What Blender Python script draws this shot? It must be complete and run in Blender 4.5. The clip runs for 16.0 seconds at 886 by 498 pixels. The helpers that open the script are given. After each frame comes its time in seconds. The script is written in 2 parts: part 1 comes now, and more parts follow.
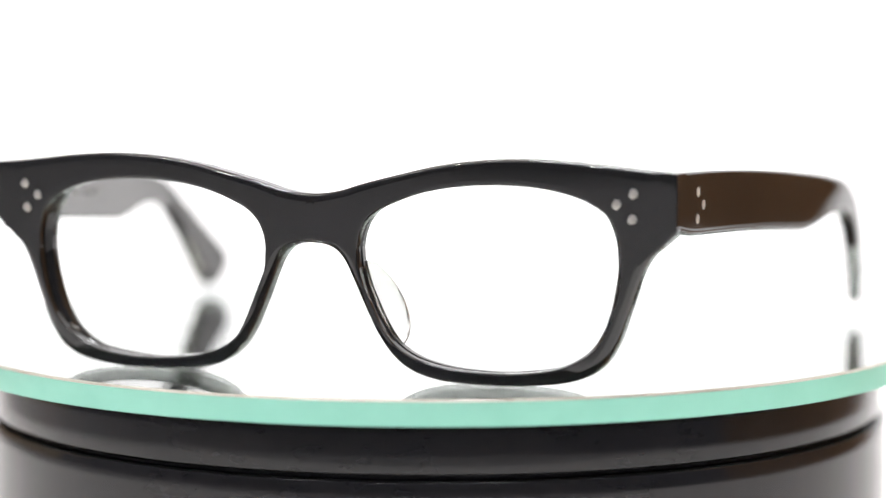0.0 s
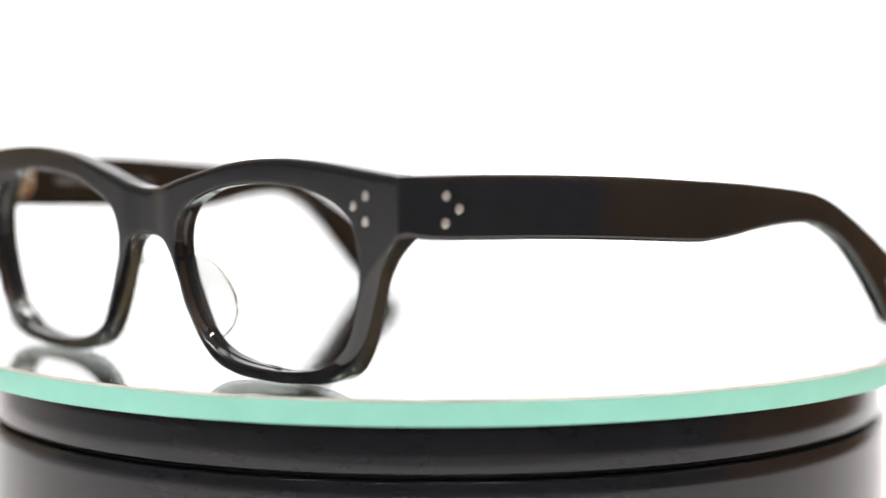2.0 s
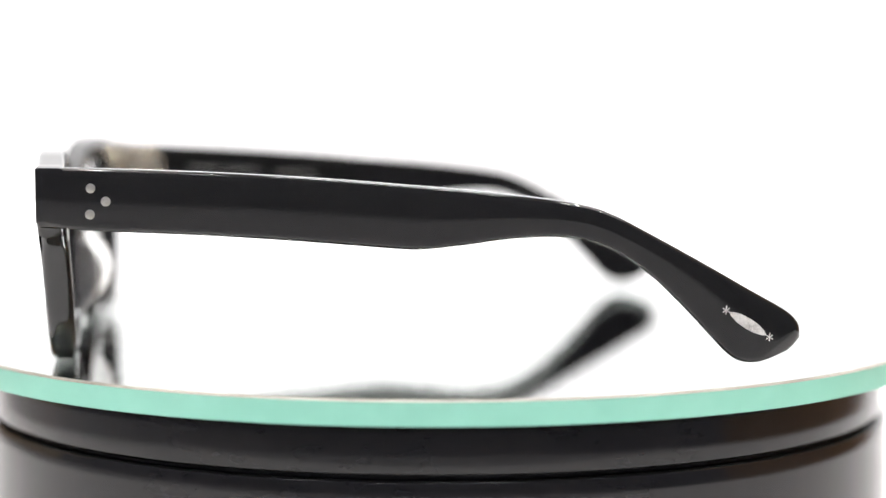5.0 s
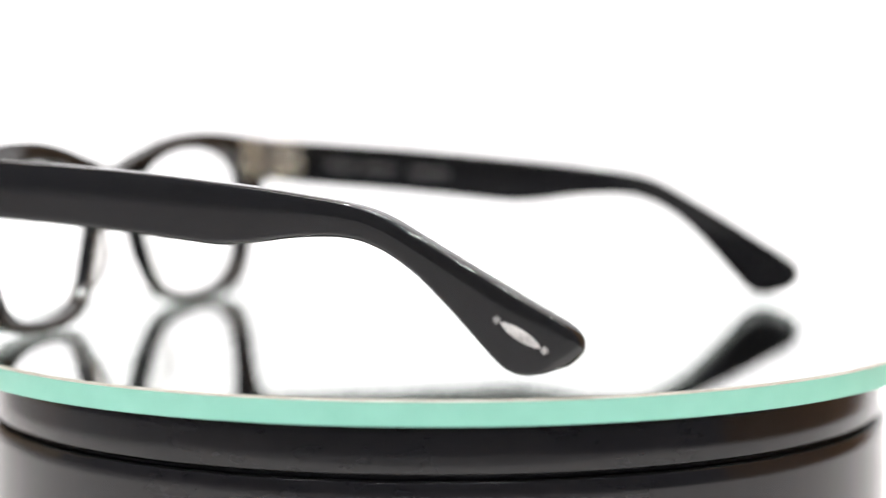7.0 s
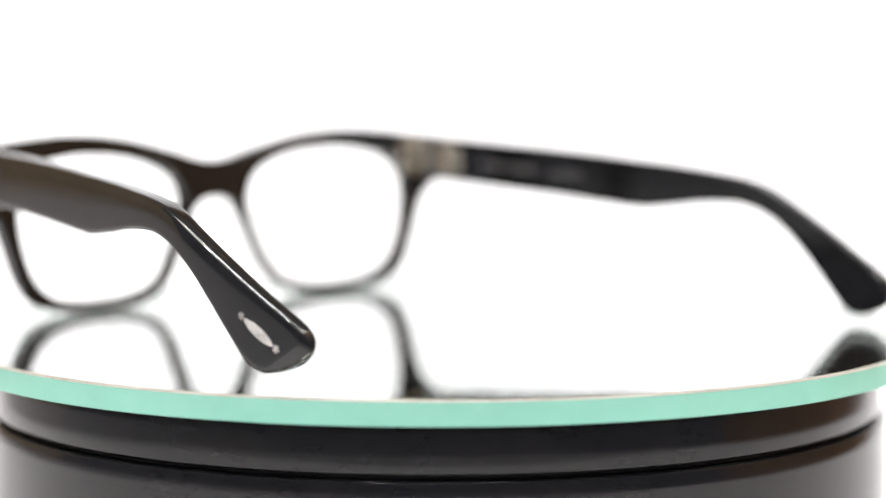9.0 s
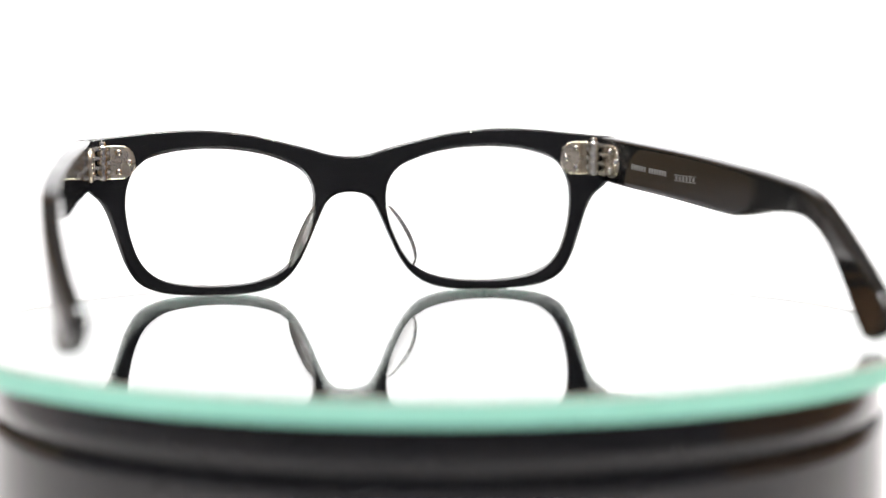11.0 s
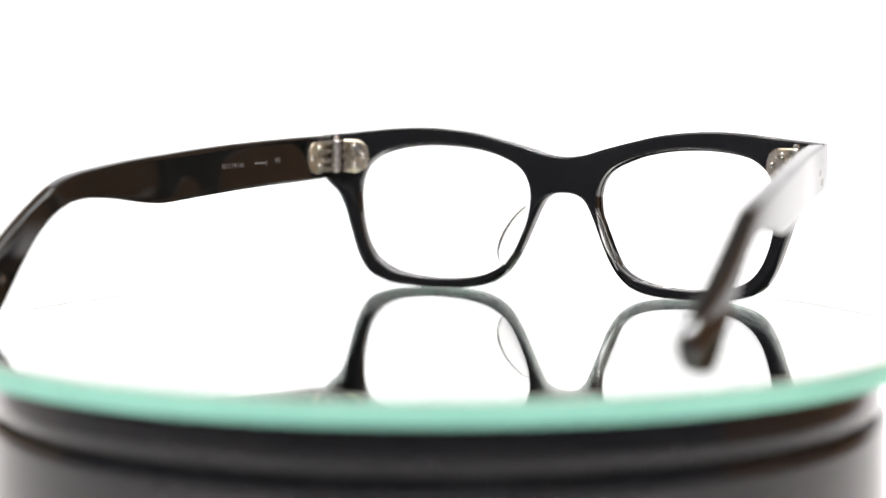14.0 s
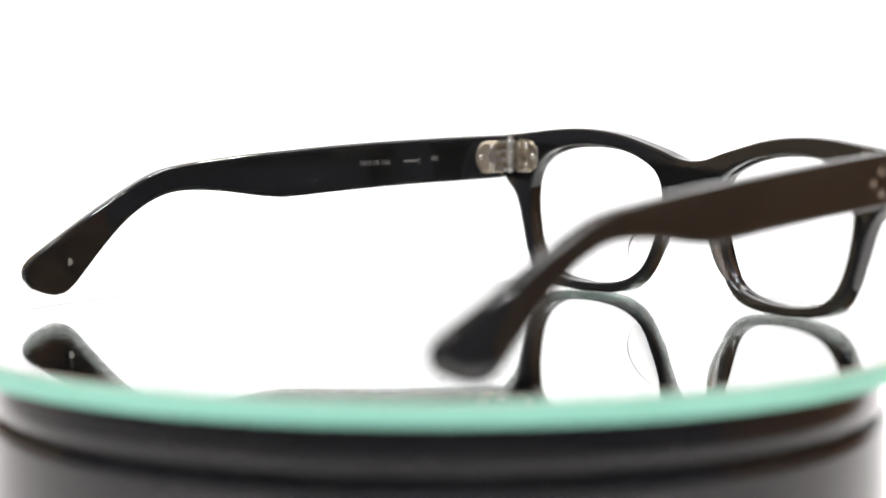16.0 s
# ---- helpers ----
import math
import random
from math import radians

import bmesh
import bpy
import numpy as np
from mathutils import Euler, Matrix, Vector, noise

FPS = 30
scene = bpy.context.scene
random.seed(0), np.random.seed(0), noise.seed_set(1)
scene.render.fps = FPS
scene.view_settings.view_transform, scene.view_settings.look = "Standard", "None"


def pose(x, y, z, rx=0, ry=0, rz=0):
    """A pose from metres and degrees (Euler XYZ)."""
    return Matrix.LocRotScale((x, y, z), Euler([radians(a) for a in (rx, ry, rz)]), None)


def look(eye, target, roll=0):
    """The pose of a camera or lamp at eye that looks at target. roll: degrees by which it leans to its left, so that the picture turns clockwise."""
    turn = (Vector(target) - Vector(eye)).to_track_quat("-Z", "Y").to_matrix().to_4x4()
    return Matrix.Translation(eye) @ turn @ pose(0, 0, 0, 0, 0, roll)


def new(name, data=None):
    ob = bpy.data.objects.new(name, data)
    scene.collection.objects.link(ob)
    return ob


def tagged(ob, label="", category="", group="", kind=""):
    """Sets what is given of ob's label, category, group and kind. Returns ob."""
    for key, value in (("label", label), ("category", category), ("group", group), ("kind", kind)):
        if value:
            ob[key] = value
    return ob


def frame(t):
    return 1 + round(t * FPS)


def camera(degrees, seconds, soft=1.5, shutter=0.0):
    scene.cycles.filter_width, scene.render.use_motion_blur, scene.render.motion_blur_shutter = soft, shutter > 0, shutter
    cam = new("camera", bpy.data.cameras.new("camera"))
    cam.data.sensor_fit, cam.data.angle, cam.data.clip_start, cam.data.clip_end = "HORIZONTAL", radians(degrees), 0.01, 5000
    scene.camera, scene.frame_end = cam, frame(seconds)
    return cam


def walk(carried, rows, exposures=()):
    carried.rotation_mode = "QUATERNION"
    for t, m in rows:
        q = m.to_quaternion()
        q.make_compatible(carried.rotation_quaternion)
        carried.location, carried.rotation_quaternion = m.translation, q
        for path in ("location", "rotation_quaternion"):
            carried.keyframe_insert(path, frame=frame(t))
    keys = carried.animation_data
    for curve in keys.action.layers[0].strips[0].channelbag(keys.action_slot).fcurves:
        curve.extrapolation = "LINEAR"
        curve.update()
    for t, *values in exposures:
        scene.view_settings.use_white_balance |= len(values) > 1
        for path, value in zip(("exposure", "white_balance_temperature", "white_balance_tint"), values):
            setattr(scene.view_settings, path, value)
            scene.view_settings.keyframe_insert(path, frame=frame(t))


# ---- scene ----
# ------------------------------------------------------------ camera
TOP = 0.0650            # height of the glass plate's upper face over the table
EYE = (0.0, -0.5056, 0.12674)
cam = camera(22.61, 16.0, soft=1.5)
walk(cam, [(0.0, pose(*EYE, 85.07, 0, -0.158)), (16.0, pose(*EYE, 85.07, 0, -0.158))])

# ------------------------------------------------------------ world and lights
world = bpy.data.worlds.new("room_air")
world.use_nodes = True
world.node_tree.nodes["Background"].inputs[0].default_value = (0.6, 0.62, 0.7, 1)
world.node_tree.nodes["Background"].inputs[1].default_value = 0.05
scene.world = world


def area_lamp(name, eye, target, size_x, size_y, watts, colour):
    data = bpy.data.lights.new(name, "AREA")
    data.shape, data.size, data.size_y, data.energy, data.color = "RECTANGLE", size_x, size_y, watts, colour
    ob = new(name, data)
    ob.matrix_world = look(eye, target)
    return ob


area_lamp("softbox_light", (0, 0.10, 0.95), (0, 0.05, 0), 0.22, 0.20, 6.0, (0.98, 0.99, 1.0))
# unseen area lamps, added to brighten the two side walls
for lamp_x in (-1.15, 1.15):
    area_lamp("wall_fill_light", (lamp_x, 0.0, 2.45), (lamp_x * 1.2, 0.0, 0), 0.5, 1.4, 26.0, (1.0, 0.95, 0.90))


# ------------------------------------------------------------ materials
def material(name, colour, rough, metal=0.0, grain=0.0, scale=300.0, bump=0.0, vary=None, stretch=(1, 1, 1), **more):
    """A Principled material with two scales of noise in colour and gloss, and fine relief."""
    m = bpy.data.materials.new(name)
    m.use_nodes = True
    nt = m.node_tree
    b = nt.nodes["Principled BSDF"]
    b.inputs["Base Color"].default_value = (*colour, 1)
    b.inputs["Roughness"].default_value = rough
    b.inputs["Metallic"].default_value = metal
    for key, value in more.items():
        b.inputs[key.replace("_", " ")].default_value = value
    coords = nt.nodes.new("ShaderNodeTexCoord")
    mapping = nt.nodes.new("ShaderNodeMapping")
    mapping.inputs["Scale"].default_value = stretch
    nt.links.new(coords.outputs["Object"], mapping.inputs[0])
    fine, broad = nt.nodes.new("ShaderNodeTexNoise"), nt.nodes.new("ShaderNodeTexNoise")
    fine.inputs["Scale"].default_value, broad.inputs["Scale"].default_value = scale, scale * 0.12
    fine.inputs["Detail"].default_value = broad.inputs["Detail"].default_value = 4
    for n in (fine, broad):
        nt.links.new(mapping.outputs[0], n.inputs["Vector"])
    if vary:
        mix = nt.nodes.new("ShaderNodeMix")
        mix.data_type = "RGBA"
        mix.inputs["A"].default_value, mix.inputs["B"].default_value = (*colour, 1), (*vary, 1)
        both = nt.nodes.new("ShaderNodeMath")
        both.operation = "MULTIPLY"
        nt.links.new(fine.outputs[0], both.inputs[0])
        nt.links.new(broad.outputs[0], both.inputs[1])
        ramp = nt.nodes.new("ShaderNodeMapRange")
        ramp.inputs["From Min"].default_value, ramp.inputs["From Max"].default_value = 0.12, 0.42
        nt.links.new(both.outputs[0], ramp.inputs["Value"])
        nt.links.new(ramp.outputs[0], mix.inputs["Factor"])
        nt.links.new(mix.outputs["Result"], b.inputs["Base Color"])
    if grain:
        ramp = nt.nodes.new("ShaderNodeMapRange")
        ramp.inputs["To Min"].default_value, ramp.inputs["To Max"].default_value = max(rough - grain, 0.0), rough + grain
        nt.links.new(broad.outputs[0], ramp.inputs["Value"])
        nt.links.new(ramp.outputs[0], b.inputs["Roughness"])
    if bump:
        bn = nt.nodes.new("ShaderNodeBump")
        bn.inputs["Strength"].default_value, bn.inputs["Distance"].default_value = bump, 0.0005
        nt.links.new(fine.outputs[0], bn.inputs["Height"])
        nt.links.new(bn.outputs[0], b.inputs["Normal"])
    return m


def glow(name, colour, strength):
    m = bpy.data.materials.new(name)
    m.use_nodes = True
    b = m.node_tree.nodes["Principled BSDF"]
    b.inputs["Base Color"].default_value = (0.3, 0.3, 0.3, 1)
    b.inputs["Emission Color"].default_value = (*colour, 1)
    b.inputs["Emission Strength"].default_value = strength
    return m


ACETATE = material("black_acetate", (0.0085, 0.0088, 0.0086), 0.045, grain=0.03, scale=900, vary=(0.012, 0.012, 0.0115))
SILVER = material("nickel_silver", (0.80, 0.78, 0.73), 0.20, metal=1.0, grain=0.08, scale=2500, bump=0.05, vary=(0.74, 0.69, 0.58))
BRASSY = material("worn_plate_metal", (0.66, 0.61, 0.52), 0.27, metal=1.0, grain=0.10, scale=1500, bump=0.05, vary=(0.52, 0.43, 0.30))
PIN = material("rivet_metal", (0.60, 0.59, 0.55), 0.36, metal=1.0, grain=0.10, scale=2500, bump=0.2, vary=(0.44, 0.42, 0.36))
ENGRAVED = material("engraved_silver_inlay", (0.86, 0.85, 0.83), 0.5, metal=0.6, grain=0.2, scale=3500, bump=0.9, vary=(0.42, 0.41, 0.40))
PRINT = material("silver_print", (0.25, 0.245, 0.24), 0.45, grain=0.1, scale=2500, vary=(0.15, 0.145, 0.14))
PAD = material("clear_acetate", (0.92, 0.92, 0.91), 0.015, grain=0.015, scale=700, Transmission_Weight=0.98, IOR=1.49)


def milky(m, share):
    """Lets some light scatter straight through, as in slightly cloudy plastic."""
    nt = m.node_tree
    clear = nt.nodes["Principled BSDF"]
    cloudy = nt.nodes.new("ShaderNodeBsdfTranslucent")
    cloudy.inputs["Color"].default_value = (0.92, 0.91, 0.89, 1)
    mix = nt.nodes.new("ShaderNodeMixShader")
    mix.inputs["Fac"].default_value = share
    nt.links.new(clear.outputs[0], mix.inputs[1])
    nt.links.new(cloudy.outputs[0], mix.inputs[2])
    nt.links.new(mix.outputs[0], nt.nodes["Material Output"].inputs["Surface"])


milky(PAD, 0.05)
GLASS = material("green_tinted_glass", (0.965, 0.99, 0.975), 0.0, Transmission_Weight=1.0, IOR=1.5)
MIRROR = material("mirror_silvering", (0.90, 0.94, 0.91), 0.012, metal=1.0)
EDGE = material("polished_green_glass_edge", (0.285, 0.63, 0.50), 0.18, grain=0.06, scale=160, vary=(0.255, 0.585, 0.455))
GROUND = material("ground_glass_arris", (0.36, 0.36, 0.31), 0.5, grain=0.15, scale=900, bump=0.2, vary=(0.24, 0.22, 0.18))
BACKING = material("dark_mirror_backing_paint", (0.03, 0.03, 0.032), 0.5, grain=0.1, scale=200, vary=(0.045, 0.044, 0.043))
PLASTIC = material("black_gloss_plastic", (0.009, 0.009, 0.010), 0.15, grain=0.08, scale=160, bump=0.015,
                   vary=(0.013, 0.012, 0.012), stretch=(1, 1, 2.5), IOR=1.40)
RUBBER = material("matt_black_joint", (0.004, 0.004, 0.004), 0.7, grain=0.1, scale=500)
PAPER = material("white_paper", (0.82, 0.82, 0.82), 0.6, grain=0.08, scale=120, bump=0.05, vary=(0.78, 0.78, 0.79))
LAMINATE = material("grey_laminate", (0.43, 0.43, 0.45), 0.45, grain=0.1, scale=60, bump=0.05, vary=(0.37, 0.37, 0.39))
# the backdrop gives off light itself, in place of unseen lamps on it
BACKDROP_GLOW = glow("glowing_white_backdrop", (1.0, 0.99, 1.0), 1.08)
BULB = glow("lamp_glow", (1.0, 0.97, 0.95), 700.0)
WOOD = material("brown_wood_panel", (0.43, 0.25, 0.12), 0.4, grain=0.1, scale=9, bump=0.3, vary=(0.28, 0.15, 0.07), stretch=(6, 6, 0.5))
PLASTER = material("grey_plaster", (0.60, 0.60, 0.62), 0.8, grain=0.1, scale=30, bump=0.2, vary=(0.54, 0.54, 0.56))
GREYWALL = material("dark_grey_wall", (0.158, 0.168, 0.222), 0.8, grain=0.1, scale=30, bump=0.2, vary=(0.120, 0.127, 0.170))
OLIVE = material("pale_olive_wall", (0.56, 0.47, 0.33), 0.8, grain=0.1, scale=30, bump=0.2, vary=(0.46, 0.37, 0.25))
FLOORING = material("brown_floor", (0.20, 0.14, 0.10), 0.5, grain=0.1, scale=14, vary=(0.14, 0.10, 0.07))


# ------------------------------------------------------------ mesh helpers
def part(name, bm, mat, parent=None, label="", smooth=True, at=None):
    """Links a bmesh as one mesh object, under parent if one is given."""
    bmesh.ops.recalc_face_normals(bm, faces=bm.faces)
    me = bpy.data.meshes.new(name)
    bm.to_mesh(me)
    bm.free()
    me.materials.append(mat)
    me.polygons.foreach_set("use_smooth", [smooth] * len(me.polygons))
    if smooth:
        me.set_sharp_from_angle(angle=radians(38))
    ob = new(name, me)
    if parent:
        ob.parent = parent
    if at is not None:
        ob.matrix_basis = at
    return tagged(ob, label)


def again(name, like, parent, at, label=""):
    """Another object on the mesh of a like piece."""
    ob = new(name, like.data)
    ob.parent, ob.matrix_basis = parent, at
    return tagged(ob, label)


def lathe(profile, steps=160):
    """A closed profile of (radius, z) turned about z."""
    bm = bmesh.new()
    rings = []
    for k in range(steps):
        a = 2 * math.pi * k / steps
        rings.append([bm.verts.new((r * math.cos(a), r * math.sin(a), z)) for r, z in profile])
    n = len(profile)
    for k in range(steps):
        p, q = rings[k], rings[(k + 1) % steps]
        for i in range(n - 1):
            bm.faces.new((p[i], q[i], q[i + 1], p[i + 1]))
    bmesh.ops.remove_doubles(bm, verts=bm.verts, dist=1e-7)
    return bm


def box(x0, x1, y0, y1, z0, z1, bevel=0.0):
    bm = bmesh.new()
    bmesh.ops.create_cube(bm, size=1)
    for v in bm.verts:
        v.co = ((x0 + x1) / 2 + v.co.x * (x1 - x0), (y0 + y1) / 2 + v.co.y * (y1 - y0), (z0 + z1) / 2 + v.co.z * (z1 - z0))
    if bevel:
        bmesh.ops.bevel(bm, geom=bm.edges[:], offset=bevel, segments=3, affect="EDGES", profile=0.5)
    return bm


def spline(points, per, closed=False):
    """A Catmull-Rom curve through 2D points, per samples to a span."""
    n, out = len(points), []
    for i in range(n if closed else n - 1):
        if closed:
            a, b, c, d = (Vector(points[(i + k) % n]) for k in (-1, 0, 1, 2))
        else:
            b, c = Vector(points[i]), Vector(points[i + 1])
            a = Vector(points[i - 1]) if i else 2 * b - c
            d = Vector(points[i + 2]) if i + 2 < n else 2 * c - b
        for k in range(per):
            t = k / per
            out.append(0.5 * (2 * b + (c - a) * t + (2 * a - 5 * b + 4 * c - d) * t * t + (3 * b - a - 3 * c + d) * t ** 3))
    if not closed:
        out.append(Vector(points[-1]))
    return out


def bridge_rings(bm, rings, closed):
    n = len(rings[0])
    for k in range(len(rings) if closed else len(rings) - 1):
        p, q = rings[k], rings[(k + 1) % len(rings)]
        for i in range(n):
            bm.faces.new((p[i], p[(i + 1) % n], q[(i + 1) % n], q[i]))


# ------------------------------------------------------------ the room round the set
def build_room():
    def slab(name, dims, mat, label, category):
        tagged(part(name, box(*dims), mat, smooth=False), label, category, kind="structure")
    slab("floor", (-2.1, 2.1, -2.6, 2.1, -0.80, -0.75), FLOORING, "brown room floor under the table", "floor")
    for name, x0, y1 in (("wall_east", 1.7, -0.55), ("wall_west", -1.8, 0.35)):
        slab(name, (x0, x0 + 0.1, -2.4, y1, -0.75, 2.5), GREYWALL, "plain dark grey room wall", "wall")
    slab("wall_east_panelled", (1.7, 1.8, -0.55, 1.8, -0.75, 2.5), WOOD, "brown wood-panelled stretch of the room wall", "wall")
    slab("wall_west_plain", (-1.8, -1.7, 0.35, 1.8, -0.75, 2.5), OLIVE, "pale olive-brown stretch of the room wall", "wall")
    slab("wall_north", (-1.8, 1.8, 1.8, 1.9, -0.75, 2.5), WOOD, "brown wood-panelled wall behind the glowing backdrop", "wall")
    slab("wall_south", (-1.8, 1.8, -2.5, -2.4, -0.75, 2.5), GREYWALL, "plain dark grey room wall", "wall")
    slab("ceiling", (-1.8, 1.8, -2.5, 1.9, 2.5, 2.6), PLASTER, "plain light grey room ceiling", "ceiling")


def build_table():
    table = new("table")
    tagged(table, "long grey laminate table under the white paper and turntable", "table")
    table.location = (0, 0.1, -0.7512)
    part("tabletop", box(-1.66, 0.46, -1.30, 0.88, 0.715, 0.75, 0.004), LAMINATE, table, smooth=False)
    for x in (-1.60, 0.40):
        for y in (-1.24, 0.82):
            part("leg", box(x - 0.025, x + 0.025, y - 0.025, y + 0.025, 0.0012, 0.715, 0.003), LAMINATE, table, smooth=False)
    tagged(part("paper_sheet", box(-0.42, 0.42, -0.30, 0.395, -0.0012, 0.0), PAPER, smooth=False), "white paper sheet on the table under the turntable", "paper")


def build_backdrop():
    """A white backdrop that rises from the table in a curve behind the turntable; its glow is added."""
    bm = bmesh.new()
    prof = [(0.40, 0.0015)] + [(0.60 + 0.2 * math.sin(a), 0.2015 - 0.2 * math.cos(a)) for a in
                               [k * math.pi / 24 for k in range(13)]] + [(0.80, 0.85)]
    thick = [(y + 0.004, z - 0.0) for y, z in prof]
    rings = []
    for x in (-0.46, 0.74):
        rings.append([bm.verts.new((x, y, z)) for y, z in prof] + [bm.verts.new((x, y, z + (0.0 if z > 0.21 else -0.001))) for y, z in reversed(thick)])
    bridge_rings(bm, rings, False)
    for r in rings:
        bm.faces.new(r)
    tagged(part("backdrop", bm, BACKDROP_GLOW), "plain white backdrop, made to glow, curving up behind the turntable", "backdrop", kind="structure")


def build_downlights():
    for x, y in ((-0.60, -0.75), (0.55, -0.80), (-0.65, -1.75), (0.60, -1.70), (-0.70, 0.30), (0.70, 0.25),
                 (-1.25, -0.35), (1.20, -0.40), (-0.05, -1.25), (0.05, -2.05), (-1.30, -1.35), (1.25, -1.30)):
        lamp = new("downlight")
        tagged(lamp, "small round white ceiling spotlight, switched on", "lamp", group="ceiling spotlights")
        lamp.location = (x, y, 2.5)
        part("ring", lathe([(0.038, 0.0), (0.055, 0.0), (0.055, -0.012), (0.045, -0.016), (0.038, -0.010), (0.038, 0.0)], 32), PAPER, lamp)
        part("lens", lathe([(0.0, -0.004), (0.037, -0.004), (0.037, -0.008), (0.0, -0.008)], 32), BULB, lamp)


# ------------------------------------------------------------ turntable and glass plate
PLATE_R = 0.1085


def build_turntable():
    t = new("turntable")
    tagged(t, "round glossy black plastic display turntable with a groove", "turntable")
    z = TOP
    crown = [(0.0968 + 0.0030 * math.sin(a), z - 0.0082 + 0.0030 * math.cos(a)) for a in [k * math.pi / 20 for k in range(11)]]
    part("platter", lathe([(0.0, z - 0.0052)] + crown + [(0.1001, z - 0.0115), (0.1003, z - 0.0149), (0.1002, z - 0.0153), (0.0999, z - 0.0156), (0.0, z - 0.0156)], 240),
         PLASTIC, t, "glossy black upper ring")
    part("joint", lathe([(0.0, z - 0.0156), (0.0990, z - 0.0156), (0.0990, z - 0.0163), (0.0, z - 0.0163)], 240), RUBBER, t, "dark recessed groove")
    part("body", lathe([(0.0, z - 0.0163), (0.1008, z - 0.0163), (0.1012, z - 0.0165), (0.1014, z - 0.0169), (0.1014, z - 0.0200), (0.1015, z - 0.0300), (0.1017, 0.006), (0.1016, 0.004),
                        (0.0990, 0.0022), (0.0, 0.0022)], 240), PLASTIC, t, "glossy black drum-shaped body")
    for k in range(4):
        a = math.pi / 4 + k * math.pi / 2
        foot = lathe([(0.0, 0.0), (0.009, 0.0), (0.010, 0.001), (0.010, 0.0024), (0.0, 0.0024)], 24)
        part("foot", foot, RUBBER, t, at=Matrix.Translation((0.075 * math.cos(a), 0.075 * math.sin(a), 0)))


def build_plate():
    plate = new("mirror_plate")
    tagged(plate, "round mirrored glass plate with a pale green polished edge", "mirror")
    plate.location = (0, 0, TOP)
    r, th = PLATE_R, 0.0048
    part("pane", lathe([(0.0, 0.0), (r - 0.0010, 0.0), (r - 0.0010, -0.0039), (0.0, -0.0039)], 256), GLASS, plate, "clear greenish glass", smooth=False)
    part("silvering", lathe([(0.0, -0.00475), (r - 0.0010, -0.00475), (r - 0.0010, -th - 0.0001), (0.0, -th - 0.0001)], 256), MIRROR, plate, "mirror coating", smooth=False)
    part("backing", lathe([(0.0, -th - 0.00013), (r - 0.0012, -th - 0.00013), (r - 0.0012, -th - 0.0003), (0.0, -th - 0.0003)], 256), BACKING, plate, "dark paint under the mirror", smooth=False)
    part("edge", lathe([(r - 0.0009, -0.0002), (r - 0.0004, -0.0002), (r, -0.00045), (r, -th - 0.0001), (r - 0.0003, -th - 0.0002), (r - 0.0009, -th - 0.0002),
                        (r - 0.0009, -0.0002)], 320), EDGE, plate, "pale green glass edge")
    part("arris", lathe([(r - 0.0009, -0.00019), (r - 0.0009, 0.0), (r - 0.00055, 0.0), (r + 0.00001, -0.0004), (r - 0.0004, -0.00019), (r - 0.0009, -0.00019)], 320), GROUND, plate,
         "thin ground bevel of the glass edge")
    return plate


# ------------------------------------------------------------ the eyeglasses
# Their own space, in mm: x across the front, y back along the temples, z up from the plate; the bridge is at x 0.
SET = Matrix.Translation((-0.0221, -0.0762, 0)) @ pose(0, 0, 0, 0, 0, -19.78) @ Matrix.Translation((-0.0001, 0, 0)) @ Matrix.Scale(0.001, 4)
DROP = 0.85
APERTURE = [(9.9, 28.5), (11.3, 31.7), (14.3, 34.5), (20.5, 37.2), (27, 38.7), (34, 39.4), (41, 39.4), (47.8, 38.6), (52.6, 37.1), (55.7, 35.0), (57.4, 33.0),
            (58.4, 30.8), (59.1, 28.2), (59.3, 25.5), (59.3, 23.3), (59.0, 20.8), (58.5, 18), (57.6, 14.6), (56.1, 10.9), (53.6, 7.6), (49.7, 5.1), (44.7, 3.9),
            (38, 3.3), (31, 3.5), (25, 4.3), (20, 5.9), (16.4, 8.4), (13.9, 11.7), (12.1, 15.2), (10.7, 18.9), (9.9, 22.2), (9.65, 24.7), (9.6, 26.7)]
OUTLINE = [(0, 36.7), (5.5, 37.3), (11, 38.9), (18.5, 40.8), (26, 42.5), (33.5, 43.5), (42, 43.9), (51, 43.5), (60, 42.6), (66, 42.0), (71.0, 41.6),
           (71.8, 40.9), (71.8, 35.5), (71.7, 31.0), (70.6, 29.8), (68.4, 27.9), (66.0, 25.7), (64.0, 22.0), (61.9, 15.8), (59.4, 9.0), (55.8, 4.2),
           (49.5, 1.8), (40, 0.9), (32, 0.9), (25.5, 1.4), (20.2, 2.9), (16.3, 5.6), (13.2, 9.8), (10.5, 15.4), (8.2, 20.7), (6.1, 24.7), (3.6, 26.6), (0, 27.2)]


SPLAY = {1: 6.0, -1: 8.3}        # how far each temple opens, in degrees


def flatter(x):
    """Runs straight from the bridge, then slows towards the corners."""
    x = abs(x)
    return x if x < 56 else 56 + 14 * (1 - math.exp((56 - x) / 14))


def front_y(x):
    """The front face: a shallow curve that flattens at the corners, cut back a little at the bridge."""
    return -7.0 + 3.1 * (flatter(x) / 60) ** 2 + 0.55 * math.exp(-(x / 5.5) ** 4)


def front_face(x, z):
    return front_y(x) + 0.5 * ((z - 21) / 22) ** 2 + lean(z)


def rear_y(x):
    return -1.7 + 3.5 * (flatter(x) / 60) ** 2


def ease(f):
    f = min(max(f, 0.0), 1.0)
    return f * f * (3 - 2 * f)


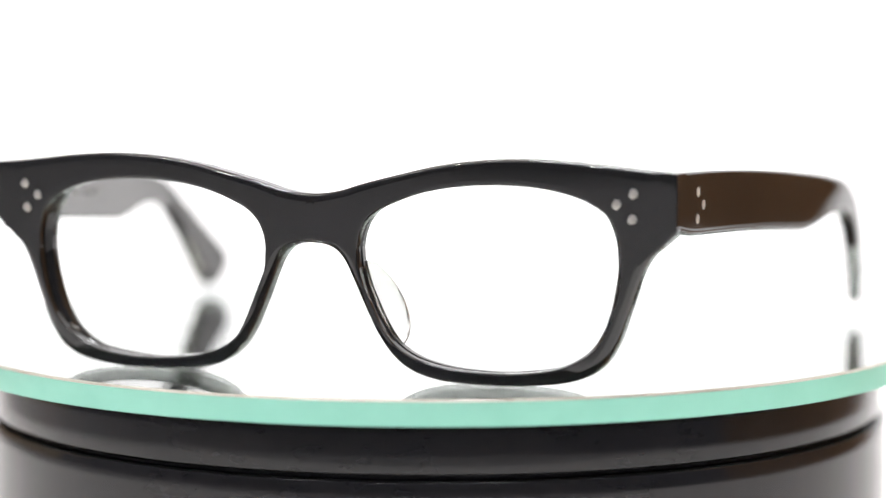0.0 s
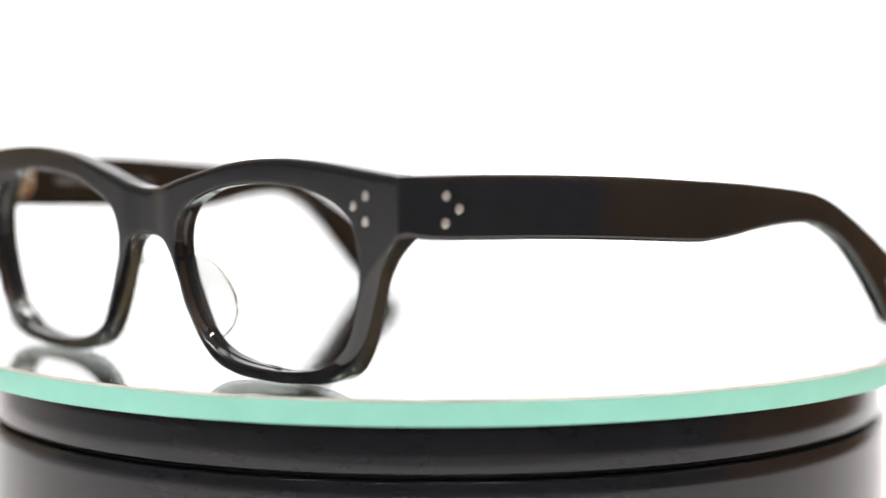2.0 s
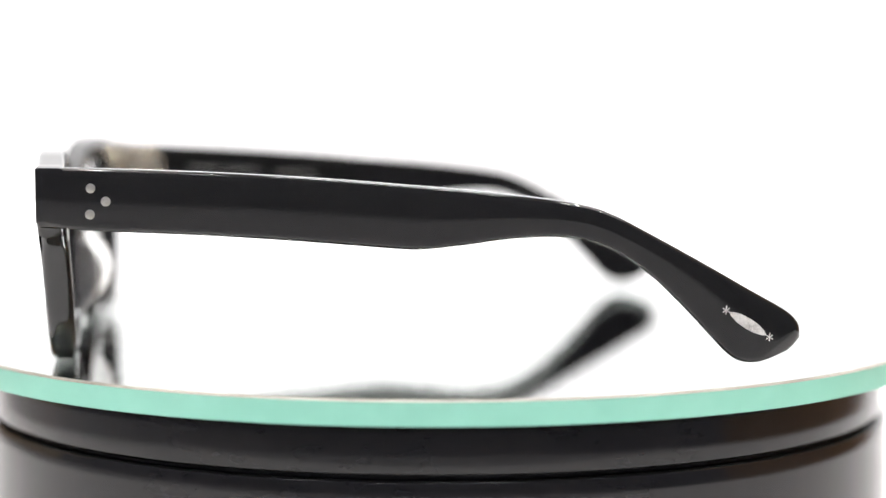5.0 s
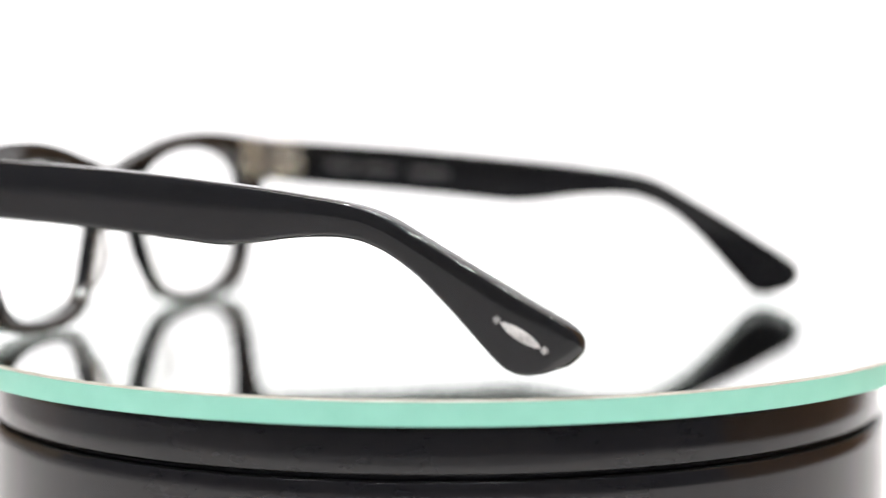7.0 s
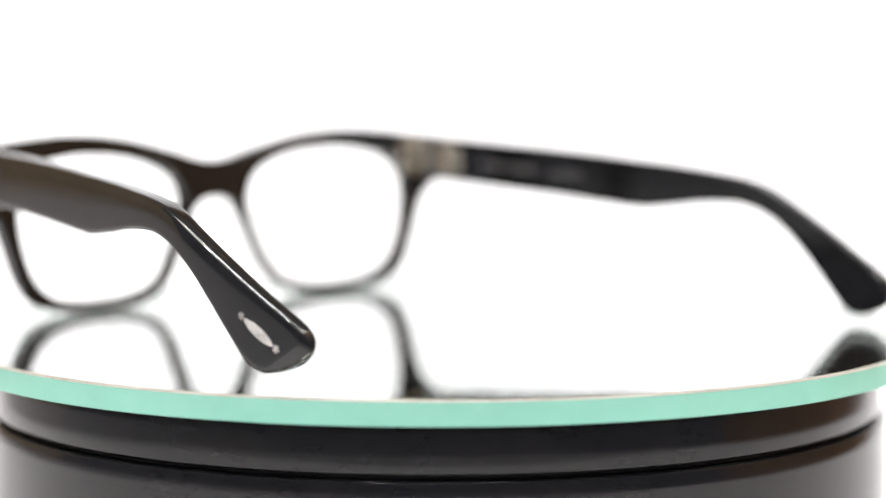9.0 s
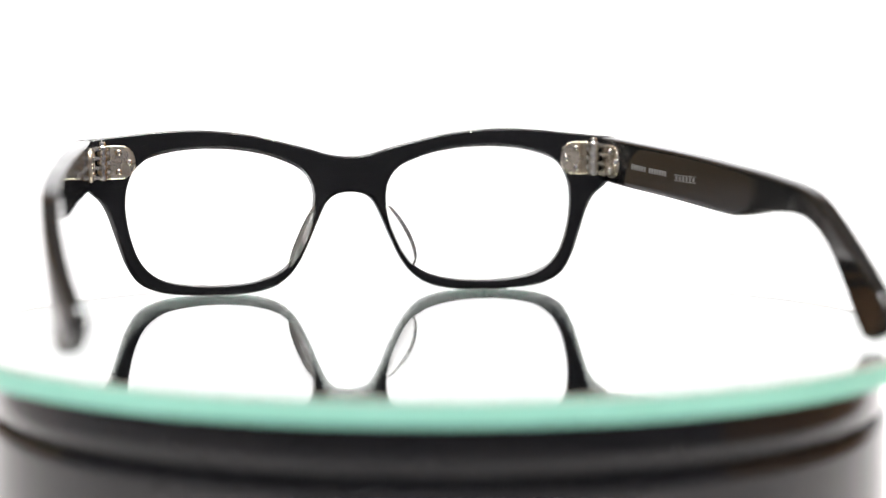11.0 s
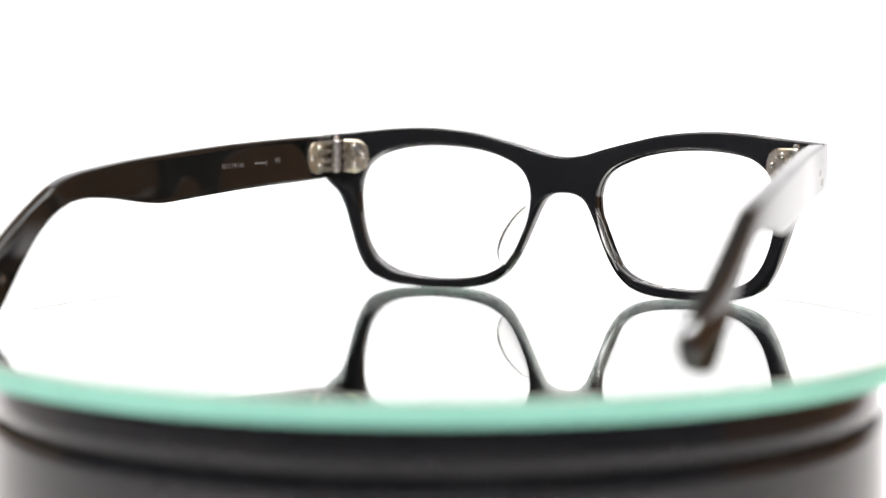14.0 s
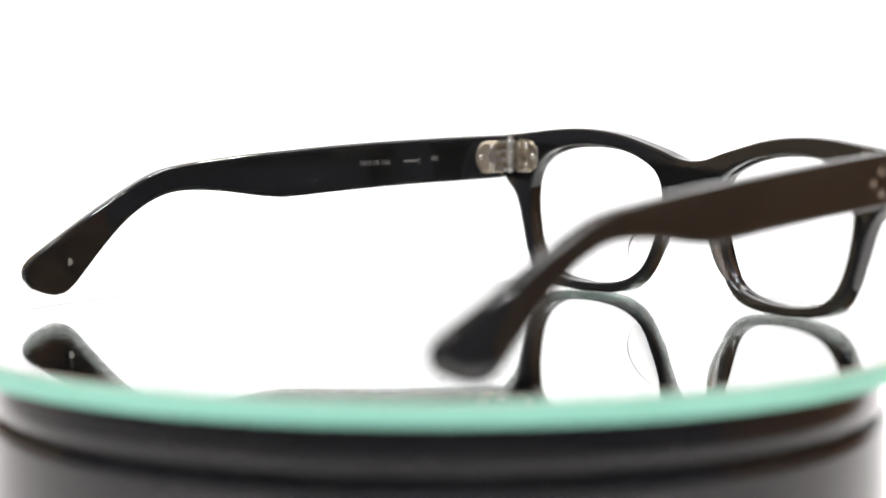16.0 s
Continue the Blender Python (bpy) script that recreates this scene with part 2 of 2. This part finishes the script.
def front_rim(p):
    """The front edge of an aperture: wider than the rear at the temple, a little lower at the top."""
    return Vector((p.x + 1.3 * ease((p.x - 48) / 10), p.y - 0.6 * ease((p.y - 28) / 9)))


def lean(z):
    """The front leans: its foot stands further back than its top."""
    return 0.055 * (36.0 - z)


def place(x, y, z):
    return SET @ Vector((x, y, z - DROP))


def build_front():
    per = 5
    inner = spline(APERTURE, per, closed=True)
    full = spline([(-5.5, 37.3)] + OUTLINE + [(-3.4, 26.7)], per)
    outer = full[per:-per]
    stations = []
    for i, o in enumerate(outer):
        run = (full[per + i + 1] - full[per + i - 1]).normalized()
        normal = Vector((-run.y, run.x))
        if i in (0, len(outer) - 1):
            normal = Vector((0, 1 if i == 0 else -1))
        joint = o.x > 70.6 and 30.6 < o.y < 41.5          # where a temple butts on
        corner = o.x > 67.5 and o.y > 28
        flank = abs(normal.x) * (1 - ease((o.y - 31) / 6))     # the edges are rounder on the sides of the rims
        stations.append((inner[i], o, normal, 0.55 if corner else 0.95 + 0.95 * flank, 0.15 if joint else 0.75 + 0.6 * flank))
    top, foot = 36.7 - 0.95, 27.2 + 0.95
    for k in range(9):                                    # up the middle of the bridge
        f = k / 8
        stations.append((Vector(APERTURE[-1]).lerp(Vector(APERTURE[0]), 0.05 + 0.9 * f), Vector((0, foot + (top - foot) * f)), Vector((-1, 0)), 0.0, 0.0))
    arc = (1.57, 1.26, 0.94, 0.63, 0.31)
    bm = bmesh.new()
    for side in (1, -1):
        rings = []
        for a, o, normal, bf, br in stations:
            e = (o - a).normalized()
            b0 = 0.55
            lip = front_rim(a)
            near, far, back = a + e * b0, o - normal * bf, o - normal * br
            sect = [(lip + e * b0 * (1 - math.sin(q)), -1, b0 * (1 - math.cos(q))) for q in arc]
            sect += [((lip + e * b0).lerp(far, k / 8), -1, 0) for k in range(9)]
            sect += [(o - normal * bf * (1 - math.sin(q)), -1, bf * (1 - math.cos(q))) for q in reversed(arc)] + [(o, -1, bf + 0.25), (o, 1, br + 0.25)]
            sect += [(o - normal * br * (1 - math.sin(q)), 1, br * (1 - math.cos(q))) for q in arc]
            sect += [(near.lerp(back, k / 7), 1, 0) for k in range(7, -1, -1)]
            sect += [(a + e * b0 * (1 - math.sin(q)), 1, b0 * (1 - math.cos(q))) for q in reversed(arc)]
            sect += [(a, 0, 0.55), (a + e * 0.6, 0, 0), (lip, 0, -0.55)]
            ring = []
            for q, s, off in sect:
                f, r = front_y(q.x) + 0.5 * ((q.y - 21) / 22) ** 2, rear_y(q.x)
                y = f + off if s < 0 else r - off if s > 0 else (f + r) / 2 + off
                flush = min(max((q.x - 68.5) / 2.5, 0), 1) * math.tan(radians(SPLAY[side] + 1.0)) * (y + lean(q.y) - 0.6) - 0.2 * min(max((q.x - 68.5) / 2.5, 0), 1)
                ring.append(bm.verts.new((side * (q.x + flush), y + lean(q.y), q.y)))
            rings.append(ring)
        bridge_rings(bm, rings, True)
    bmesh.ops.remove_doubles(bm, verts=bm.verts, dist=0.004)
    bmesh.ops.delete(bm, geom=[f for f in bm.faces if all(abs(v.co.x) < 0.003 for v in f.verts)], context="FACES")
    for v in bm.verts:
        v.co = place(*v.co)
    return bm


TEMPLE_TOP = [(-3.1, 41.5), (4, 41.5), (15, 41.3), (30, 40.8), (45, 40.1), (58, 39.3), (67, 38.6), (74, 38.1), (82, 37.4), (90, 36.5), (97, 35.6), (102.8, 34.4),
              (107.5, 32.6), (112.6, 29.9), (118.6, 26.6), (125.5, 22.7), (132.5, 18.6), (138.6, 15.1), (141.4, 13.1), (142.8, 11.0), (143.0, 8.9)]
TEMPLE_LOW = [(-3.1, 30.9), (4, 29.7), (15, 29.2), (30, 28.7), (45, 27.9), (58, 27.0), (66.5, 26.4), (71, 26.3), (78, 27.0), (87, 28.3), (95, 28.8), (100, 28.5),
              (104, 27.4), (108.5, 25.2), (113.5, 21.6), (119, 16.4), (124.5, 10.5), (128.5, 6.3), (131.5, 4.6), (135.3, 4.5), (140.4, 6.2)]
BOW = [(0, 0), (20, 0.5), (45, 1.8), (75, 3.0), (95, 3.3), (110, 2.6), (122, 1.4), (132, 0.1), (143, -1.7)]


def bow(y):
    """How far a temple curves out of its straight line at y."""
    for (a, u), (b, v) in zip(BOW, BOW[1:]):
        if y <= b:
            break
    k = BOW.index((a, u))
    p = BOW[max(k - 1, 0)]
    q = BOW[min(k + 2, len(BOW) - 1)]
    m0, m1 = (v - p[1]) / (b - p[0]), (q[1] - u) / (q[0] - a)
    t, w = (y - a) / (b - a), b - a
    return u * (1 + 2 * t) * (1 - t) ** 2 + m0 * w * t * (1 - t) ** 2 + v * t * t * (3 - 2 * t) + m1 * w * t * t * (t - 1)


def temple_place(side, x, y, z):
    """A point of a temple: x out from its outer face, y back along it, z up."""
    a = radians(SPLAY[side])
    xx = x + bow(y) - (0.0024 if side > 0 else 0.0001) * max(y - 105, 0) ** 2
    yy = y - 1.1 + (0.8 if side > 0 else 1.8) * ease((y - 75) / 40)
    z = z - (2.1 * (1 - math.exp(-y / 45)) if side < 0 else 0.0)
    return place(side * (71.8 + xx * math.cos(a) + yy * math.sin(a)), 1.1 + yy * math.cos(a) - xx * math.sin(a), z)


def temple_thick(y):
    return 4.3 - 0.7 * min(max((y - 95) / 45, 0), 1)


def build_temple(side):
    top, low = spline(TEMPLE_TOP, 5), spline(TEMPLE_LOW, 5)
    bm = bmesh.new()
    rings = []
    last = len(top) - 1
    for i, (u, l) in enumerate(zip(top, low)):
        h = (u - l).length
        e = (u - l) / h
        b = min(0.8, h * 0.4)
        if i == 0:
            b = 0.1
        if i > last - 7:
            b = min(h * 0.46, 0.8 + 0.10 * (i - last + 7))
        th = temple_thick((u.x + l.x) / 2)
        near_end = max(i - last + 7, 0) / 7
        narrow = 0.5 + 0.5 * math.sqrt(1 - near_end * near_end)
        quarter = [k * math.pi / 10 for k in range(6)]
        low_out = [(-0.10 - b * (1 - math.sin(q)), b * (1 - math.cos(q))) for q in quarter]
        top_out = [(-0.13 - b * (1 - math.cos(q)), h - b * (1 - math.sin(q))) for q in quarter]
        top_in = [(-th + b * (1 - math.sin(q)), h - b * (1 - math.cos(q))) for q in quarter]
        low_in = [(-th + b * (1 - math.cos(q)), b * (1 - math.sin(q))) for q in quarter]
        flat = h - 2 * b
        sect = low_out + [(-0.085, b + 0.07 * flat), (-0.03, b + 0.4 * flat), (0, b + 0.68 * flat), (-0.09, b + 0.93 * flat)] + top_out
        sect += top_in + [(-th, b + f * flat) for f in (0.93, 0.5, 0.07)] + low_in
        ring = []
        for x, d in sect:
            q = l + e * d
            xm = -th / 2
            x = xm + (x - xm) * narrow
            ring.append(bm.verts.new(temple_place(side, x, q.x, q.y)))
        rings.append(ring)
    bridge_rings(bm, rings, False)
    bm.faces.new(rings[0])
    bm.faces.new(rings[-1])
    return bm


def rivet_mesh(r, h):
    return lathe([(0.0, h), (r * 0.6, h), (r * 0.92, h * 0.7), (r, h * 0.3), (r, -0.0004), (0.0, -0.0004)], 20)


def facing(p, towards):
    """A pose at p whose z axis points along towards."""
    return Matrix.Translation(p) @ Vector(towards).to_track_quat("Z", "Y").to_matrix().to_4x4()


def sheet(outline, thick, to_place):
    """A flat plate cut to an outline (u, v) with softened rim; to_place(u, v, lift) gives the place."""
    bm = bmesh.new()
    cu = sum(p[0] for p in outline) / len(outline)
    cv = sum(p[1] for p in outline) / len(outline)
    rings = []
    for shrink, lift in ((1.0, -0.2), (1.0, thick * 0.6), (0.95, thick), (0.5, thick)):
        rings.append([bm.verts.new(to_place(cu + (u - cu) * shrink, cv + (v - cv) * shrink, lift)) for u, v in outline])
    bridge_rings(bm, rings, False)
    bm.faces.new(rings[-1])
    return bm


def build_hinge(glasses, side):
    """Two rounded plates with three rivets each, and seven barrels on a pin."""
    hinge = new("hinge")
    hinge.parent = glasses
    tagged(hinge, "worn silver seven-barrel metal hinge")
    lo, hi, mid = 31.6, 40.2, 35.9
    out = [(64.0, lo), (64.0, hi), (60.6, hi)] + [(60.2 - 3.6 * math.sin(a), mid + (hi - mid) * math.cos(a)) for a in [k * math.pi / 10 for k in range(1, 10)]] + [(60.6, lo)]
    part("front_plate", sheet(out, 0.45, lambda u, v, l: place(side * u, rear_y(u) + l, v)), BRASSY, hinge)
    back = [(4.1, lo - 0.4), (4.1, hi - 0.4), (9.3, hi - 0.4)] + [(9.7 + 3.2 * math.sin(a), mid - 0.4 + (hi - mid) * math.cos(a)) for a in [k * math.pi / 10 for k in range(1, 10)]] + [(9.3, lo - 0.4)]
    part("temple_plate", sheet(back, 0.45, lambda u, v, l: temple_place(side, -4.3 - l, u, v)), BRASSY, hinge)
    ax, ay = 65.2, 4.1
    step = (hi - lo) / 7
    knuckle = None
    for k in range(7):
        z0 = lo + k * step
        at = Matrix.Translation(place(side * (ax + (0.12 if k % 2 else -0.12)), ay, z0 + step / 2))
        if knuckle is None:
            hh = step * 0.00046
            knuckle = part("barrel", lathe([(0.0, -hh), (0.00115, -hh), (0.00135, -hh * 0.7), (0.00135, hh * 0.7), (0.00115, hh), (0.0, hh)], 24), SILVER, hinge, at=at)
        else:
            again("barrel", knuckle, hinge, at)
    part("pin", lathe([(0.0, 0.0054), (0.0006, 0.0054), (0.0009, 0.0049), (0.0009, -0.0046), (0.0, -0.0046)], 20), SILVER, hinge, "screw through the barrels",
         at=Matrix.Translation(place(side * ax, ay, mid)))
    spine = box(0, 1, 0, 1, 0, 1)
    for v in spine.verts:
        v.co = place(side * (62.2 + 1.0 * v.co.x), rear_y(63) + 0.2 + 1.5 * v.co.y, lo + 0.3 + (hi - lo - 0.6) * v.co.z)
    part("spine", spine, BRASSY, hinge, smooth=False)
    block = box(0, 1, 0, 1, 0, 1)
    for v in block.verts:
        v.co = temple_place(side, -4.3 - 0.7 * v.co.x, 3.5 + 1.8 * v.co.y, lo - 0.1 + (hi - lo - 0.6) * v.co.z)
    part("spine", block, BRASSY, hinge, smooth=False)
    # leaves between the barrels and the plates
    for k in range(7):
        z0 = lo + k * step + step * 0.12
        z1 = z0 + step * 0.76
        bm = box(0, 1, 0, 1, 0, 1)
        for v in bm.verts:
            u, w, zz = v.co.x, v.co.y, z0 + (z1 - z0) * v.co.z
            if k % 2:
                v.co = place(side * (62.6 + u * 2.6), rear_y(63) + 0.3 + w * 1.1, zz)
            else:
                v.co = temple_place(side, -4.6 - w * 1.6, 3.7 + u * 2.5, zz)
        part("leaf", bm, SILVER, hinge, smooth=False)
    head = None
    n_front = SET.to_3x3() @ Vector((0, 1, 0))
    n_side = temple_place(side, -5, 8, 36) - temple_place(side, -4, 8, 36)
    for u, v in ((61.0, 38.4), (58.3, 35.9), (61.0, 33.4)):
        at = facing(place(side * u, rear_y(u) + 0.45, v), n_front)
        if head is None:
            head = part("rivet_head", lathe([(0.0, 0.00062), (0.0003, 0.00058), (0.0006, 0.00042), (0.00083, 0.00015), (0.0009, -0.0002), (0.0, -0.0002)], 18), SILVER, hinge, at=at)
        else:
            again("rivet_head", head, hinge, at)
    for u, v in ((8.0, 38.0), (11.4, 35.5), (8.0, 33.0)):
        again("rivet_head", head, hinge, facing(temple_place(side, -4.75, u, v), n_side))


def build_pad(glasses, side):
    """A clear curved fin behind the nose side of a rim."""
    bm = bmesh.new()
    rings = []
    n = 22
    for i in range(n + 1):
        f = i / n
        root = Vector((9.0, 23.6)).lerp(Vector((15.6, 7.6)), f) + Vector((-0.75, -0.3)) * math.sin(math.pi * f)
        depth = 0.3 + 5.9 * math.sin(math.pi * min(f * 0.93 + 0.05, 1)) ** 0.62
        out = 0.54 + 0.12 * f
        swell = 0.35 + 0.65 * math.sin(math.pi * min(max(f, 0.04), 0.96)) ** 0.5
        line = [(0, 1.9), (0.4, 1.6), (0.75, 1.5), (0.86, 1.42), (0.92, 1.22), (0.965, 0.88), (0.99, 0.5), (1.0, 0.15)]
        ring = []
        for sign, seq in ((0.5, line), (-0.5, line[::-1])):
            for g, th in seq:
                zz = root.y + 0.1 * g * depth * (0.5 - f)
                ring.append((root.x + out * depth * g + sign * th * swell, lean(zz) - 3.0 + (depth + 0.25) * g, zz))
        rings.append([bm.verts.new(place(side * x, y, z)) for x, y, z in ring])
    bridge_rings(bm, rings, False)
    bm.faces.new(rings[0])
    bm.faces.new(rings[-1])
    part("nose_pad", bm, PAD, glasses, "clear see-through acetate nose pad")


def lettering(name, words, size, parent, at, label):
    """Flat letters of the built-in font, as a mesh."""
    cu = bpy.data.curves.new(name, "FONT")
    cu.body, cu.size, cu.extrude, cu.align_y = words, size, 0.00003, "CENTER"
    tmp = bpy.data.objects.new(name, cu)
    me = bpy.data.meshes.new_from_object(tmp)
    bpy.data.objects.remove(tmp)
    bpy.data.curves.remove(cu)
    me.materials.clear()
    me.materials.append(PRINT)
    ob = new(name, me)
    ob.parent, ob.matrix_basis = parent, at
    return tagged(ob, label)


def inner_mark(side, y, z):
    """A pose on the inner face of a temple for print that is read from within."""
    o = temple_place(side, -temple_thick(y) - (0.02 if side > 0 else 0.05), y, z)
    back = (temple_place(side, -4.3, y + 1, z) - temple_place(side, -4.3, y, z)).normalized()
    x = -back if side > 0 else back
    up = Vector((0, 0, 1))
    n = x.cross(up)
    return Matrix.Translation(o) @ Matrix((x, up, n)).transposed().to_4x4()


def bar(w, h):
    return box(0, w, -h / 2, h / 2, -0.00004, 0.00004)


def build_glasses():
    g = new("eyeglasses")
    tagged(g, "glossy black acetate eyeglass frame standing open on the mirror plate", "glasses")
    g.location = (0, 0, TOP)
    front = part("front_frame", build_front(), ACETATE, g, "glossy black acetate front with two empty rims")
    head = None
    n_front = SET.to_3x3() @ Vector((0, -1, 0))
    for side in (1, -1):
        temple = part("temple", build_temple(side), ACETATE, g, "glossy black acetate temple arm with a curved tip")
        for u, v in (((63.0, 37.8), (59.8, 35.8), (62.8, 33.1)) if side > 0 else ((63.6, 37.4), (60.6, 35.2), (63.2, 32.6))):
            at = facing(place(side * u, front_face(u, v), v), n_front)
            if head is None:
                head = part("rivet", rivet_mesh(0.00094, 0.00006), PIN, front, "round silver rivet", at=at)
            else:
                again("rivet", head, front, at, "round silver rivet")
        n_side = temple_place(side, 1, 8, 36) - temple_place(side, 0, 8, 36)
        for u, v in ((7.6, 37.7), (10.5, 35.2), (7.4, 32.7)):
            again("rivet", head, temple, facing(temple_place(side, -0.02, u, v), n_side), "round silver rivet")
        build_hinge(g, side)
        build_pad(g, side)
        if side > 0:
            lettering("size_print", "50", 0.0018, temple, inner_mark(1, 47.9, 34.55), "printed size 50")
            lettering("size_print", "19-145", 0.0018, temple, inner_mark(1, 44.1, 34.65), "printed size 19-145")
            sq = bmesh.new()
            o = [(0.0, 0.0), (0.0011, 0.0), (0.0011, 0.0011), (0.0, 0.0011)]
            i = [(0.00018, 0.00018), (0.00092, 0.00018), (0.00092, 0.00092), (0.00018, 0.00092)]
            bridge_rings(sq, [[sq.verts.new((x, y - 0.00055, 0)) for x, y in o], [sq.verts.new((x, y - 0.00055, 0.00003)) for x, y in i]], False)
            part("size_square", sq, PRINT, temple, "printed square outline", smooth=False, at=inner_mark(1, 45.6, 34.6))
            part("model_bar", bar(0.0042, 0.0005), PRINT, temple, "faint printed bar", smooth=False, at=inner_mark(1, 34.9, 35.0))
            lettering("model_letter", "J", 0.0017, temple, inner_mark(1, 30.4, 35.0), "printed letter J")
            lettering("colour_print", "BK", 0.0019, temple, inner_mark(1, 26.7, 35.4), "printed letters BK")
            build_emblem(temple)
            inward = temple_place(1, -5, 130, 12) - temple_place(1, -4, 130, 12)
            again("emblem_pin", head, temple, facing(temple_place(1, -temple_thick(130), 130, 12.4), inward), "small dull silver pin end")
        else:
            for k in [*range(6), *range(7, 14)]:
                part("maker_bar", bar(0.00095, 0.0013), PRINT, temple, "printed silver bar", smooth=False, at=inner_mark(-1, 19.8 + 1.32 * k, 35.0 - 0.05 * k))
            for k in range(6):
                for z in (34.45, 33.05):
                    part("model_frame", bar(0.0018, 0.0002), PRINT, temple, "thin printed line", smooth=False, at=inner_mark(-1, 42.0 + 1.77 * k, z))
            for k in range(6):
                part("model_frame", bar(0.0009, 0.0008), PRINT, temple, "thin printed line", smooth=False, at=inner_mark(-1, 42.6 + 1.7 * k, 33.75))
    return g


def build_emblem(temple):
    """The worn silver inlay near the tip: a long pointed oval with a small cross at each end."""
    a, b = Vector((127.9, 14.9)), Vector((137.2, 9.0))
    d = (b - a).normalized()
    n = Vector((-d.y, d.x))
    mid = (a + b) / 2
    prof = [(-4.2, 0.12), (-3.5, 0.5), (-2.0, 0.9), (0, 1.05), (2.0, 0.9), (3.5, 0.5), (4.2, 0.12)]
    oval = [mid + d * s + n * w for s, w in prof] + [mid + d * s - n * w for s, w in reversed(prof)]
    to = lambda u, v, l: temple_place(1, l * 0.35, u, v)
    emblem = part("emblem", sheet([(p.x, p.y) for p in oval], 0.3, to), ENGRAVED, temple, "worn silver pointed-oval inlay")
    for c, s in ((a + d * 0.45, 1), (b - d * 0.45, -1)):
        for ang in (0, 62, -62):
            r = Matrix.Rotation(radians(ang), 2)
            e = r @ d
            m = Vector((-e.y, e.x))
            ray = [c + e * 0.8 + m * 0.1, c - e * 0.8 + m * 0.1, c - e * 0.8 - m * 0.1, c + e * 0.8 - m * 0.1]
            part("flourish", sheet([(p.x, p.y) for p in ray], 0.26, to), ENGRAVED, emblem)


# ------------------------------------------------------------ build
build_room()
build_table()
build_backdrop()
build_downlights()
build_turntable()
mirror_plate = build_plate()
eyeglasses = build_glasses()

# the lens first holds its focus near the plate's front edge, then on the far side
focus_mark = new("focus_mark")
cam.data.dof.use_dof = True
cam.data.dof.focus_object = focus_mark
cam.data.dof.aperture_fstop = 6.4


def turn(t):
    """The table's turn, in degrees at t seconds: steady, a little ahead in the last third."""
    ahead = min(max((t - 7.5) / 4.0, 0.0), 1.0)
    return -13.272 * t - 1.6 * ahead * ahead * (3 - 2 * ahead)


def motions():
    rows = [(k / 2, pose(0, 0, TOP, 0, 0, turn(k / 2))) for k in range(33)]
    walk(mirror_plate, rows)
    slip = lambda t: -0.0015 * ease((t - 8.5) / 2.5)          # the frame creeps a little on the smooth glass
    ahead = SET.to_3x3().normalized() @ Vector((0, 1, 0))
    walk(eyeglasses, [(t, m @ Matrix.Translation(ahead * slip(t))) for t, m in rows])
    walk(focus_mark, [(t, pose(0, y, 0.09)) for t, y in ((0.0, -0.083), (8.7, -0.083), (9.2, -0.080), (10.4, 0.058), (10.8, 0.061), (16.0, 0.060))])


motions()
